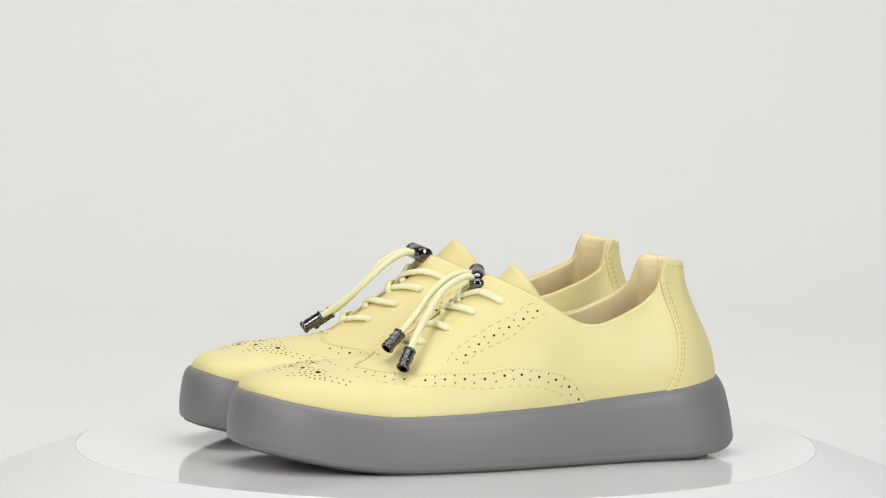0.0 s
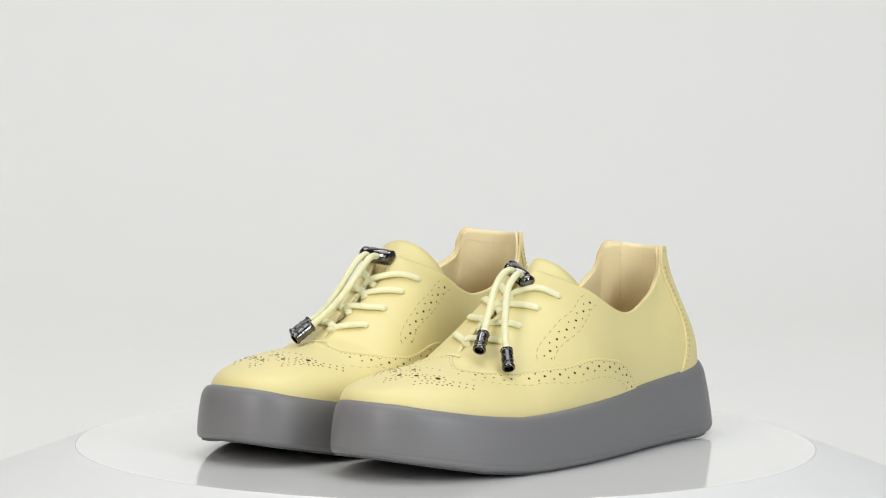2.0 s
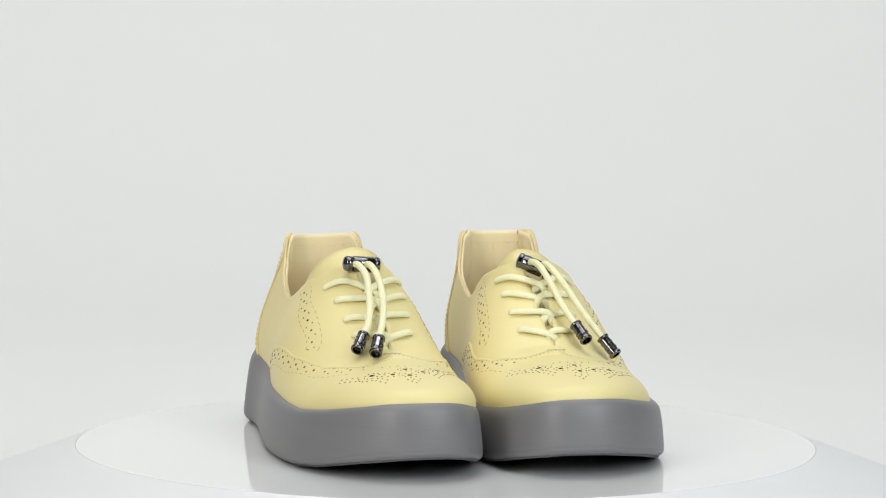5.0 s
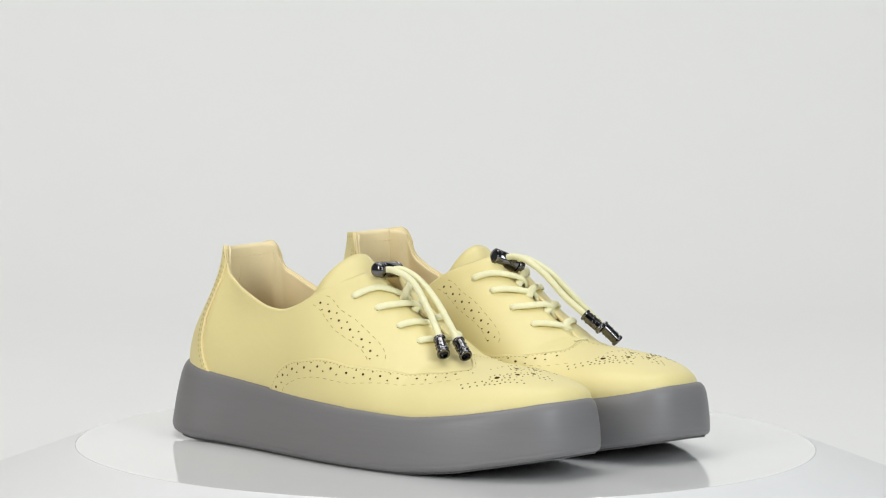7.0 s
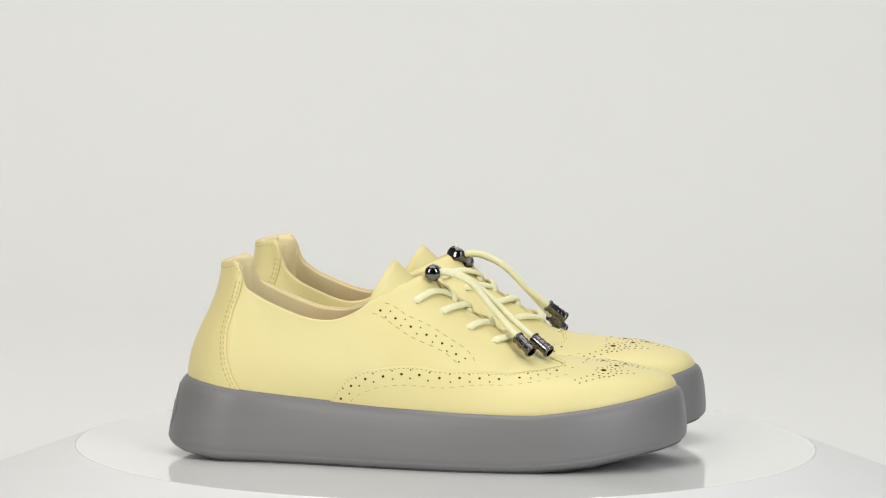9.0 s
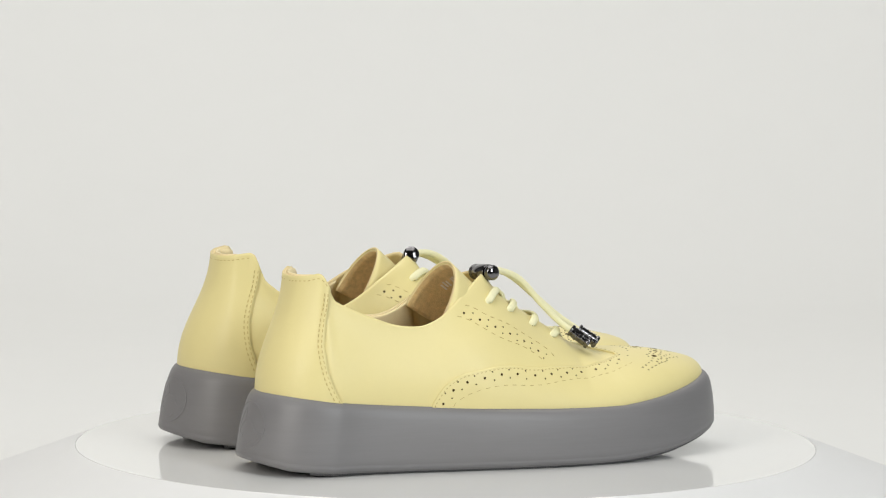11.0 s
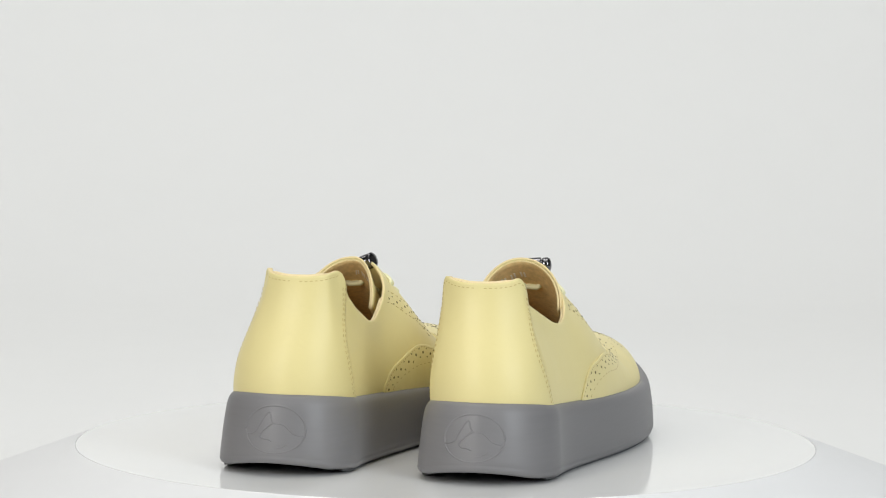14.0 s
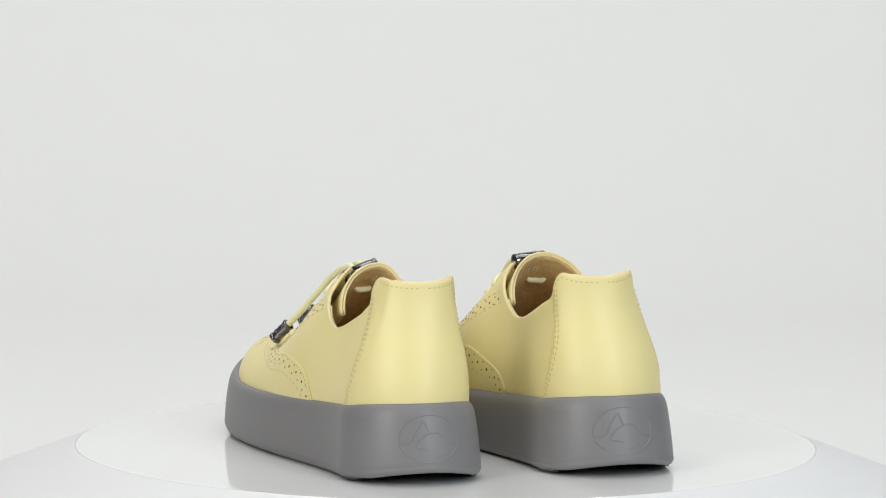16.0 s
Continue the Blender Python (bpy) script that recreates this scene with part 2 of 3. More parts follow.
def evening(side):
    """How far the raw surface moves to run smoothly from the heel to the vamp, on a grid of s and h."""
    ss, hh = np.meshgrid(GRID_S, np.linspace(0, 1, EVEN_ROWS), indexing="ij")
    raw = raw_upper(ss, hh, side)
    kernel = np.exp(-0.5 * (np.arange(-66, 67) / 22.0) ** 2)
    kernel /= kernel.sum()
    soft = raw.copy()
    for k in range(EVEN_ROWS):
        for axis in range(3):
            row = soft[:, k, axis]
            for _ in range(2):
                long = np.concatenate([2 * row[0] - row[66:0:-1], row, 2 * row[-1] - row[-2:-68:-1]])
                row = np.convolve(long, kernel, "valid")
            # give back what the averaging took off the round of the side
            row2 = np.convolve(np.concatenate([2 * row[0] - row[66:0:-1], row, 2 * row[-1] - row[-2:-68:-1]]), kernel, "valid")
            soft[:, k, axis] = row + 0.8 * (row - row2)

    def ease(x):
        x = np.clip(x, 0, 1)
        return x * x * (3 - 2 * x)
    mask = ease((ss - 0.085) / 0.06) * ease((0.70 - ss) / 0.10) * ease((1 - hh) / 0.22)
    return (soft - raw) * mask[..., None]


EVENED = {}


def set_shape(tab, sink):
    SHAPE[:] = tab, sink
    EVENED.update({side: evening(side) for side in (1, -1)})


def heel_edge():
    return [(s + SHAPE[0], h) for s, h in HEEL_EDGE]


set_shape(0.0, 0.0)


def upper(s, h, side, lift=0.0):
    """Points of the upper: s from heel to toe, h from the sole 0 to the top edge 1 (arrays of one shape)."""
    s, h = np.broadcast_arrays(np.asarray(s, float), np.asarray(h, float))

    def at(s, h):
        a, b = np.clip(s, 0, 1) * 800, np.clip(h, 0, 1) * (EVEN_ROWS - 1)
        i, j = np.minimum(a.astype(int), 799), np.minimum(b.astype(int), EVEN_ROWS - 2)
        u, v = (a - i)[..., None], (b - j)[..., None]
        g = EVENED[side]
        moved = (g[i, j] * (1 - u) + g[i + 1, j] * u) * (1 - v) + (g[i, j + 1] * (1 - u) + g[i + 1, j + 1] * u) * v
        return raw_upper(s, h, side) + moved

    p = at(s, h)
    e = 2e-3
    du = at(np.clip(s + e, 0, 1), h) - at(np.clip(s - e, 0, 1), h)
    dv = at(s, np.clip(h + e, 0, 1)) - at(s, np.clip(h - e, 0, 1))
    n = np.cross(dv, du) * side
    seam = (s < 1e-6) | (s > 1 - 1e-6) | ((h > 1 - 1e-6) & (s > 0.67))
    n[..., 0] = np.where(seam, 0, n[..., 0])
    n /= np.linalg.norm(n, axis=-1, keepdims=True) + 1e-12
    return p + n * lift, n


def sole(s, v, side):
    """Points of the sole's flank: v from the bottom 0 to the top rim 1."""
    s, v = np.broadcast_arrays(np.asarray(s, float), np.asarray(v, float))
    bx, by = outline(s, side, 0.1414, -0.1414, 0.0)
    tx, ty = outline(s, side, 0.1330, -0.1380, 0.0032)
    zb, zt = sole_bottom(by), sole_top(ty)
    bulge = 0.0012 * np.sin(np.pi * v)
    x, y = bx + (tx - bx) * v, by + (ty - by) * v
    r = np.hypot(x, y) + 1e-9
    return np.stack([x + x / r * bulge, y + y / r * bulge, zb + (zt - zb) * v], -1)


WING_LIFT = 0.0009


# ---- the lines on the upper, as (s, h) ----
WING = {1: ((0.313, 0.02), (0.317, 0.09), (0.344, 0.25), (0.381, 0.325), (0.43, 0.322), (0.52, 0.311), (0.575, 0.368), (0.63, 0.453), (0.69, 0.562), (0.735, 0.67), (0.762, 0.74), (0.762, 0.82), (0.735, 0.90), (0.705, 0.97), (0.690, 1.0)),
        -1: ((0.313, 0.02), (0.317, 0.09), (0.344, 0.22), (0.381, 0.272), (0.43, 0.280), (0.52, 0.290), (0.597, 0.335), (0.66, 0.51), (0.702, 0.65), (0.715, 0.76), (0.712, 0.84), (0.695, 0.95), (0.690, 1.0))}
WING_LOW = {1: ((0.354, 0.03), (0.366, 0.10), (0.402, 0.165), (0.447, 0.187), (0.54, 0.202), (0.637, 0.335), (0.70, 0.42), (0.74, 0.485), (0.79, 0.58)),
            -1: ((0.354, 0.03), (0.366, 0.09), (0.402, 0.135), (0.447, 0.150), (0.54, 0.180), (0.637, 0.30), (0.70, 0.42), (0.74, 0.485), (0.79, 0.58))}
FACING_UP = ((0.437, 0.90), (0.473, 0.67), (0.52, 0.59), (0.572, 0.56), (0.594, 0.515), (0.600, 0.44))
FACING_LOW = ((0.413, 0.88), (0.455, 0.60), (0.49, 0.485), (0.546, 0.45), (0.573, 0.405))
FACING_MID = ((0.426, 0.86), (0.450, 0.695), (0.478, 0.58), (0.509, 0.525), (0.541, 0.505), (0.569, 0.47), (0.585, 0.43))
HEEL_EDGE = ((0.127, 0.0), (0.123, 0.03), (0.107, 0.12), (0.094, 0.25), (0.088, 0.45), (0.097, 0.64), (0.110, 0.80), (0.120, 0.92), (0.126, 1.0))
EYELETS = {1: ((0.486, 0.795), (0.529, 0.765), (0.575, 0.77), (0.618, 0.79)), -1: ((0.488, 0.81), (0.529, 0.777), (0.574, 0.795), (0.620, 0.823))}


def on_upper(line, side, lift, n=200):
    """Evenly spaced points, normals and the length along a line on the upper."""
    sh = spline(line, n)
    p, nor = upper(np.clip(sh[:, 0], 0, 1), np.clip(sh[:, 1], 0, 1), side, lift)
    run = np.concatenate([[0], np.cumsum(np.linalg.norm(np.diff(p, axis=0), axis=1))])
    return p, nor, run


def at_run(p, nor, run, d):
    q = np.array([np.interp(d, run, p[:, k]) for k in range(3)])
    m = np.array([np.interp(d, run, nor[:, k]) for k in range(3)])
    ahead = np.array([np.interp(min(d + 5e-4, run[-1]), run, p[:, k]) - np.interp(max(d - 5e-4, 0), run, p[:, k]) for k in range(3)])
    return q, m / np.linalg.norm(m), ahead / np.linalg.norm(ahead)


def stitches(lines, long, gap, wide=0.00055):
    """Small raised stitches along lines of (p, normals, run, offset)."""
    verts, faces = [], []
    for p, nor, run, offset in lines:
        d = 0.0015
        while d + long < run[-1]:
            q, m, t = at_run(p, nor, run, d + long / 2)
            b = np.cross(m, t)
            q = q + b * offset
            k = len(verts)
            for u, v, w in ((-1, -1, 0), (1, -1, 0), (1, 1, 0), (-1, 1, 0), (-0.8, -0.6, 1), (0.8, -0.6, 1), (0.8, 0.6, 1), (-0.8, 0.6, 1)):
                verts.append(tuple(q + t * u * long / 2 + b * v * wide / 2 + m * (w * 0.00018 - 0.00008)))
            faces += [tuple(k + i for i in f) for f in ((4, 5, 6, 7), (0, 1, 5, 4), (1, 2, 6, 5), (2, 3, 7, 6), (3, 0, 4, 7))]
            d += long + gap
    return verts, faces


def discs(spots, sides=10):
    """Punched holes as near-flush discs, the shade inside put into their colour, each at (point, normal, radius)."""
    verts, faces = [], []
    for q, m, r in spots:
        a = np.cross(m, (0.31, 0.9, 0.2))
        a /= np.linalg.norm(a)
        b = np.cross(m, a)
        k = len(verts)
        for rr, up in ((r * 1.06, -0.00008), (r, 0.00006), (r * 0.7, 0.00005)):
            for i in range(sides):
                w = 2 * math.pi * i / sides
                verts.append(tuple(q + (a * math.cos(w) + b * math.sin(w)) * rr + m * up))
        faces += grid_faces(3, sides, False, k, True)
        faces.append(tuple(range(k + 2 * sides, k + 3 * sides)))
    return verts, faces


def hole_row(line, side, lift, offset, pitch, big, small, swing, first=0.002):
    p, nor, run = on_upper(line, side, lift)
    spots, d = [], first
    while d < run[-1] - 0.001:
        q, m, t = at_run(p, nor, run, d)
        b = np.cross(m, t)
        spots.append((q + b * offset, m, big))
        if d + pitch / 2 < run[-1]:
            q, m, t = at_run(p, nor, run, d + pitch / 2)
            b = np.cross(m, t)
            spots += [(q + b * (offset + swing), m, small), (q + b * (offset - swing), m, small)]
        d += pitch
    return spots


def medallion():
    """The punched ornament of the toe: large holes in an arc, each in a ring of small ones."""
    ss, hh = np.meshgrid(np.linspace(0.74, 1.0, 260), np.linspace(0.25, 1.0, 160), indexing="ij")
    cloud = [upper(ss, hh, side, WING_LIFT) for side in (1, -1)]
    pts = np.concatenate([c[0].reshape(-1, 3) for c in cloud])
    nrm = np.concatenate([c[1].reshape(-1, 3) for c in cloud])
    marks = []
    large = ((0.0172, -0.0985, 1), (0.0072, -0.1043, 0), (-0.0016, -0.0962, 0), (-0.0010, -0.1085, 0), (-0.0100, -0.1018, 0), (-0.0204, -0.0925, -1))
    for x, y, end in large:
        marks.append((x, y, 0.0015 if end else 0.0013))
    for x, y, end in large:
        if not end:
            continue
        # a ring, an arc outside it, and a tail of small holes
        for k in range(9):
            w = 2 * math.pi * k / 9
            marks.append((x + 0.0041 * math.cos(w), y + 0.0041 * math.sin(w), 0.00048))
        for k in range(9):
            w = math.pi * (-0.95 + 0.13 * k) if end > 0 else math.pi * (-1.10 + 0.13 * k)
            marks.append((x + 0.0070 * math.cos(w), y + 0.0070 * math.sin(w), 0.00052))
        for k in range(4):
            marks += [(x + end * (0.0065 + 0.0022 * k), y + 0.0050 + 0.0030 * k, 0.0005), (x + end * (0.0085 + 0.0021 * k), y + 0.0015 + 0.0033 * k, 0.0005)]
    for x, y in ((0.0072, -0.1043), (-0.0016, -0.0962), (-0.0010, -0.1085), (-0.0100, -0.1018)):
        for k in range(7):
            w = 2 * math.pi * (k + 0.3) / 7
            marks.append((x + 0.0037 * math.cos(w), y + 0.0036 * math.sin(w), 0.00045))
    # triangles of small holes that point to the tip of the toe
    for x, y in ((0.0138, -0.1045), (-0.0165, -0.1015)):
        for k in range(4):
            for j in range(4 - k):
                marks.append((x + 0.0036 * (j - (3 - k) / 2), y - 0.0033 * k, 0.00048))
    for k in range(3):
        for j in range(3 - k):
            marks.append((-0.0050 + 0.0034 * j + 0.0017 * k, -0.1150 - 0.0028 * k, 0.00048))
    for k in range(6):
        marks.append((-0.0116 + 0.0040 * k, -0.0885 + 0.0008 * (k % 2) + 0.12 * abs(-0.0100 + 0.0040 * k), 0.00045))
    spots, kept = [], []
    for x, y, r in marks:
        if any(math.hypot(x - u, y - v) < r + w + 0.0007 for u, v, w in kept):
            continue
        kept.append((x, y, r))
        i = int(np.argmin((pts[:, 0] - x) ** 2 + (pts[:, 1] - y) ** 2))
        spots.append((pts[i], nrm[i], r))
    return spots


def sheet(s0, s1, hs, cols, lift, mats, name, mirror, s_of_h=None, weld=2e-5, pad=None, rise=None):
    """Both sides of a piece cut from the upper's surface, welded where they meet."""
    verts, faces = [], []
    rows = len(hs)
    for side in (1, -1):
        start = len(verts)
        for h in hs:
            a, b = (s0, s1) if s_of_h is None else s_of_h(h, side)
            lin = np.linspace(0, 1, cols)
            ss = a + (b - a) * (lin ** 2 if a == 0 else 1 - (1 - lin) ** 1.8 if b == 1 else lin)
            extra = lift if pad is None else lift + pad(ss, h)
            p, nor = upper(ss, np.full(cols, h), side, 0.0)
            p = p + nor * np.reshape(extra * np.ones(cols), (-1, 1))
            if rise is not None:
                p[:, 2] += rise(ss, h)
            verts += p.tolist()
        faces += grid_faces(rows, cols, side > 0, start)
    return mesh(name, verts, faces, mats, True, mirror, weld)


def wing_sheet(mirror):
    """The wing tip: ruled from its upper edge down to the sole, then forward to the middle of the toe."""
    verts, faces, low_rows, top_rows, cols = [], [], 100, 60, 70
    lin = 1 - (1 - np.linspace(0, 1, cols)) ** 1.8
    for side in (1, -1):
        start = len(verts)
        line = np.array(WING[side])
        line[0, 1] = 0.0
        edge = np.clip(spline(line, 3000), 0, 1)
        turn = int(np.argmax(edge[:, 1] >= 0.62))
        for k in range(low_rows):
            se, he = edge[int(turn * k / low_rows)]
            ahead = np.interp(he, (0.34, 0.45, 0.56, 0.62), (0.60, 0.75, 0.90, 1.0))
            sb = se + (max(ahead, se) - se) * min(max((se - 0.45) / 0.12, 0), 1)
            verts += upper(se + (sb - se) * lin, he * (1 - lin), side, WING_LIFT)[0].tolist()
        for k in range(top_rows):
            se, he = edge[turn + int((2999 - turn) * k / (top_rows - 1))]
            ss, hh = se + (1 - se) * lin, he + (k / (top_rows - 1) - he) * lin
            ss[-1], hh[-1] = 1.0, k / (top_rows - 1)
            if k == top_rows - 1:
                ss, hh = 0.690 + 0.310 * lin, np.ones(cols)
            verts += upper(ss, hh, side, WING_LIFT)[0].tolist()
        faces += grid_faces(low_rows + top_rows, cols, side > 0, start)
    return mesh("wing_tip", verts, faces, [LEATHER, RAW_EDGE], True, mirror, 3e-5)


def tongue_point(u, v, lift, slant=(0.0, 0.0)):
    """u across -1 to 1, v from the vamp 0 to the free top edge 1; slant: how far the free edge leans inward and sinks."""
    y0 = -0.058 + v * 0.076
    z0 = np.interp(y0, (-0.058, -0.05, -0.035, -0.018, 0.0, 0.008, 0.018), (0.0560, 0.0600, 0.0695, 0.0798, 0.0915, 0.0977, 0.1068))
    half = 0.019 + 0.006 * v
    drop = 0.014 + 0.012 * v
    w = u * math.pi / 2
    bend = drop * (1 - np.cos(w))
    tuck = np.where(u < 0, 1 - 60 * slant[0] * v, 1.0)
    aside = half * np.sin(w) * (1 + lift / half) * tuck - 0.0012 - slant[0] * v ** 2
    return np.stack([aside, y0 + 0.55 * v * bend, z0 - bend + lift * np.cos(w) - slant[1] * v ** 2], -1)


LOOP = (-0.07, 0.17, 0.79)


def make_tongue(shoe, mirror, slant):
    for name, lift, mat, label in (("tongue", 0.0, LEATHER, ""), ("tongue_lining", -0.0014, SUEDE, "tan suede lining of the tongue")):
        u, v = np.meshgrid(np.linspace(-1, 1, 33), np.linspace(0, 1, 30))
        pts = tongue_point(u, v, lift, slant).reshape(-1, 3)
        me = mesh(name, pts, grid_faces(30, 33), [mat, RAW_EDGE], True, mirror)
        solidify(part(name, me, shoe, label), 0.0011, 1, 0)
    verts, faces = [], []
    for k in range(9):
        if k in (3, 6):
            continue
        # plain upright marks
        u = np.array((-0.015, -0.021, 0.009, 0.015)) - 0.47 + 0.058 * k
        v = np.array((0.885, 0.925, 0.925, 0.885)) + 0.006 * (k % 2)
        verts += tongue_point(u, v, -0.0036, slant).tolist()
        faces.append(tuple(range(len(verts) - 4, len(verts))))
    # the lace dips through the tongue and shows on its lining
    dip = [tongue_point(np.array(u), np.array(v), lift, slant) for u, v, lift in ((LOOP[0] - 0.01, LOOP[2], 0.0), (LOOP[0], LOOP[2], -0.0030), (sum(LOOP[:2]) / 2, LOOP[2] + 0.008, -0.0040), (LOOP[1], LOOP[2] + 0.012, -0.0036), (LOOP[1] + 0.02, LOOP[2], 0.0))]
    part("lace", mesh("lace", *tube(spline(dip, 24), 0.0036, 0.0032, None, 10), CORD, True, mirror), shoe)
    solidify(part("size_stamp", mesh("size_stamp", verts, faces, INK, False, mirror), shoe, "pale stamped marks"), 0.0002)


def make_sole(shoe, mirror):
    sv = (1 - np.cos(np.linspace(0, math.pi, 90))) / 2
    loop_s = np.concatenate([sv, sv[-2:0:-1]])
    loop_side = np.concatenate([np.ones(90), -np.ones(88)])
    n = len(loop_s)
    # rings: v on the flank, inset towards the middle, rise
    rings = ((0.0, 0.010, 0.0014), (0.0, 0.0024, 0.0012), (0.0, 0.0011, 0.0018), (0.015, 0.0003, 0.0029), (0.05, 0.0, 0.0026), (0.07, 0.0003, 0.0025), (0.09, 0.0001, 0.0023), (0.2, 0, 0.001), (0.35, 0, 0), (0.5, 0, 0),
             (0.65, 0, 0), (0.8, 0, 0), (0.87, 0.0002, 0), (0.92, 0.0006, 0), (0.96, 0.0013, 0), (0.99, 0.0024, 0), (1.0, 0.0038, -0.0001), (1.0, 0.0055, -0.0006), (1.0, 0.012, -0.0014))
    verts, faces = [], []
    for v, inset, rise in rings:
        p = np.where(loop_side[:, None] > 0, sole(loop_s, v, 1), sole(loop_s, v, -1))
        xy = p[:, :2]
        t = np.roll(xy, -1, 0) - np.roll(xy, 1, 0)
        t /= np.linalg.norm(t, axis=1, keepdims=True) + 1e-12
        nor = np.stack([-t[:, 1], t[:, 0]], 1)
        p[:, :2] += nor * (-inset if (nor * xy).sum() > 0 else inset)
        p[:, 2] += rise
        verts += p.tolist()
    faces = grid_faces(len(rings), n, True, 0, True)
    faces.append(tuple(range(0, n)))
    end = (len(rings) - 1) * n
    faces.append(tuple(range(end + n - 1, end - 1, -1)))
    part("outsole", mesh("outsole", verts, faces, RUBBER, True, mirror), shoe)
    # toothed tread under the rim
    fine = (1 - np.cos(np.linspace(0, math.pi, 900))) / 2
    p = np.concatenate([sole(fine, 0.0, 1), sole(fine[::-1], 0.0, -1)])
    run = np.concatenate([[0], np.cumsum(np.linalg.norm(np.diff(p, axis=0), axis=1))])
    verts, faces = [], []
    for d in np.arange(0, run[-1], 0.0015):
        q = np.array([np.interp(d, run, p[:, k]) for k in range(3)])
        if q[1] > 0.118:
            continue
        r = np.array([np.interp(d + 0.0005, run, p[:, k]) for k in range(3)]) - q
        r[2] = 0
        r /= np.linalg.norm(r) + 1e-9
        inw = np.array((r[1], -r[0], 0))
        inw *= -np.sign((inw * q).sum())
        k = len(verts)
        for along, deep, up in ((-1, 0.0025, 0.0017), (1, 0.0025, 0.0017), (1, 0.007, 0.0017), (-1, 0.007, 0.0017), (-0.45, 0.0029, 0), (0.45, 0.0029, 0), (0.45, 0.0065, 0), (-0.45, 0.0065, 0)):
            verts.append(tuple(q + r * along * 0.00075 + inw * deep + np.array((0, 0, up))))
        faces += [tuple(k + i for i in f) for f in ((7, 6, 5, 4), (0, 1, 5, 4), (1, 2, 6, 5), (2, 3, 7, 6), (3, 0, 4, 7), (0, 3, 2, 1))]
    part("tread", mesh("tread", verts, faces, TREAD, False, mirror), shoe, "dark toothed tread")


def make_emblem(shoe, mirror):
    """The oval relief on the heel of the sole, with two peaks."""
    def heel(x, z):
        """Point of the sole's back at x from the heel's middle and height z."""
        v = (z - 0.0060) / (0.0435 - 0.0060)
        best = []
        for side in (1, -1):
            s = np.linspace(0, 0.06, 240)
            p = sole(s, v, side)
            best.append(p)
        row = np.concatenate([best[1][::-1], best[0][1:]])
        return np.array([np.interp(x - 0.0021, row[:, 0], row[:, k]) for k in range(3)])
    out = np.tile((0.0, 1.0, 0.0), (200, 1))
    flip = 1 if mirror else -1
    verts, faces = [], []
    ring = np.array([heel(0.0163 * math.cos(w), 0.0252 + 0.0124 * math.sin(w)) for w in np.linspace(0, 2 * math.pi, 73)])
    tube(ring, 0.0011, 0.00050, out[:73], 8, verts, faces)
    strokes = (((-0.0160, -0.0028), (-0.0105, -0.0015), (-0.0075, 0.0034), (-0.0034, 0.0090), (-0.0018, 0.0058), (-0.0003, 0.0034), (0.0033, 0.0031), (0.0061, 0.0021), (0.0104, -0.0017), (0.0160, -0.0028)),
               ((-0.0003, 0.0034), (-0.0039, 0.0010), (-0.0075, -0.0026), (-0.0064, -0.0046), (-0.0030, -0.0052), (-0.0008, -0.0060)),
               ((0.0015, -0.0098), (0.0050, -0.0090), (0.0080, -0.0070)))
    for line in strokes:
        path = np.array([heel(flip * x, 0.0252 + z) for x, z in spline(line, 40)])
        tube(path, 0.0009, 0.00040, out[:40], 6, verts, faces)
    part("heel_emblem", mesh("heel_emblem", verts, faces, RUBBER, True, mirror), shoe, "oval relief with two peaks")


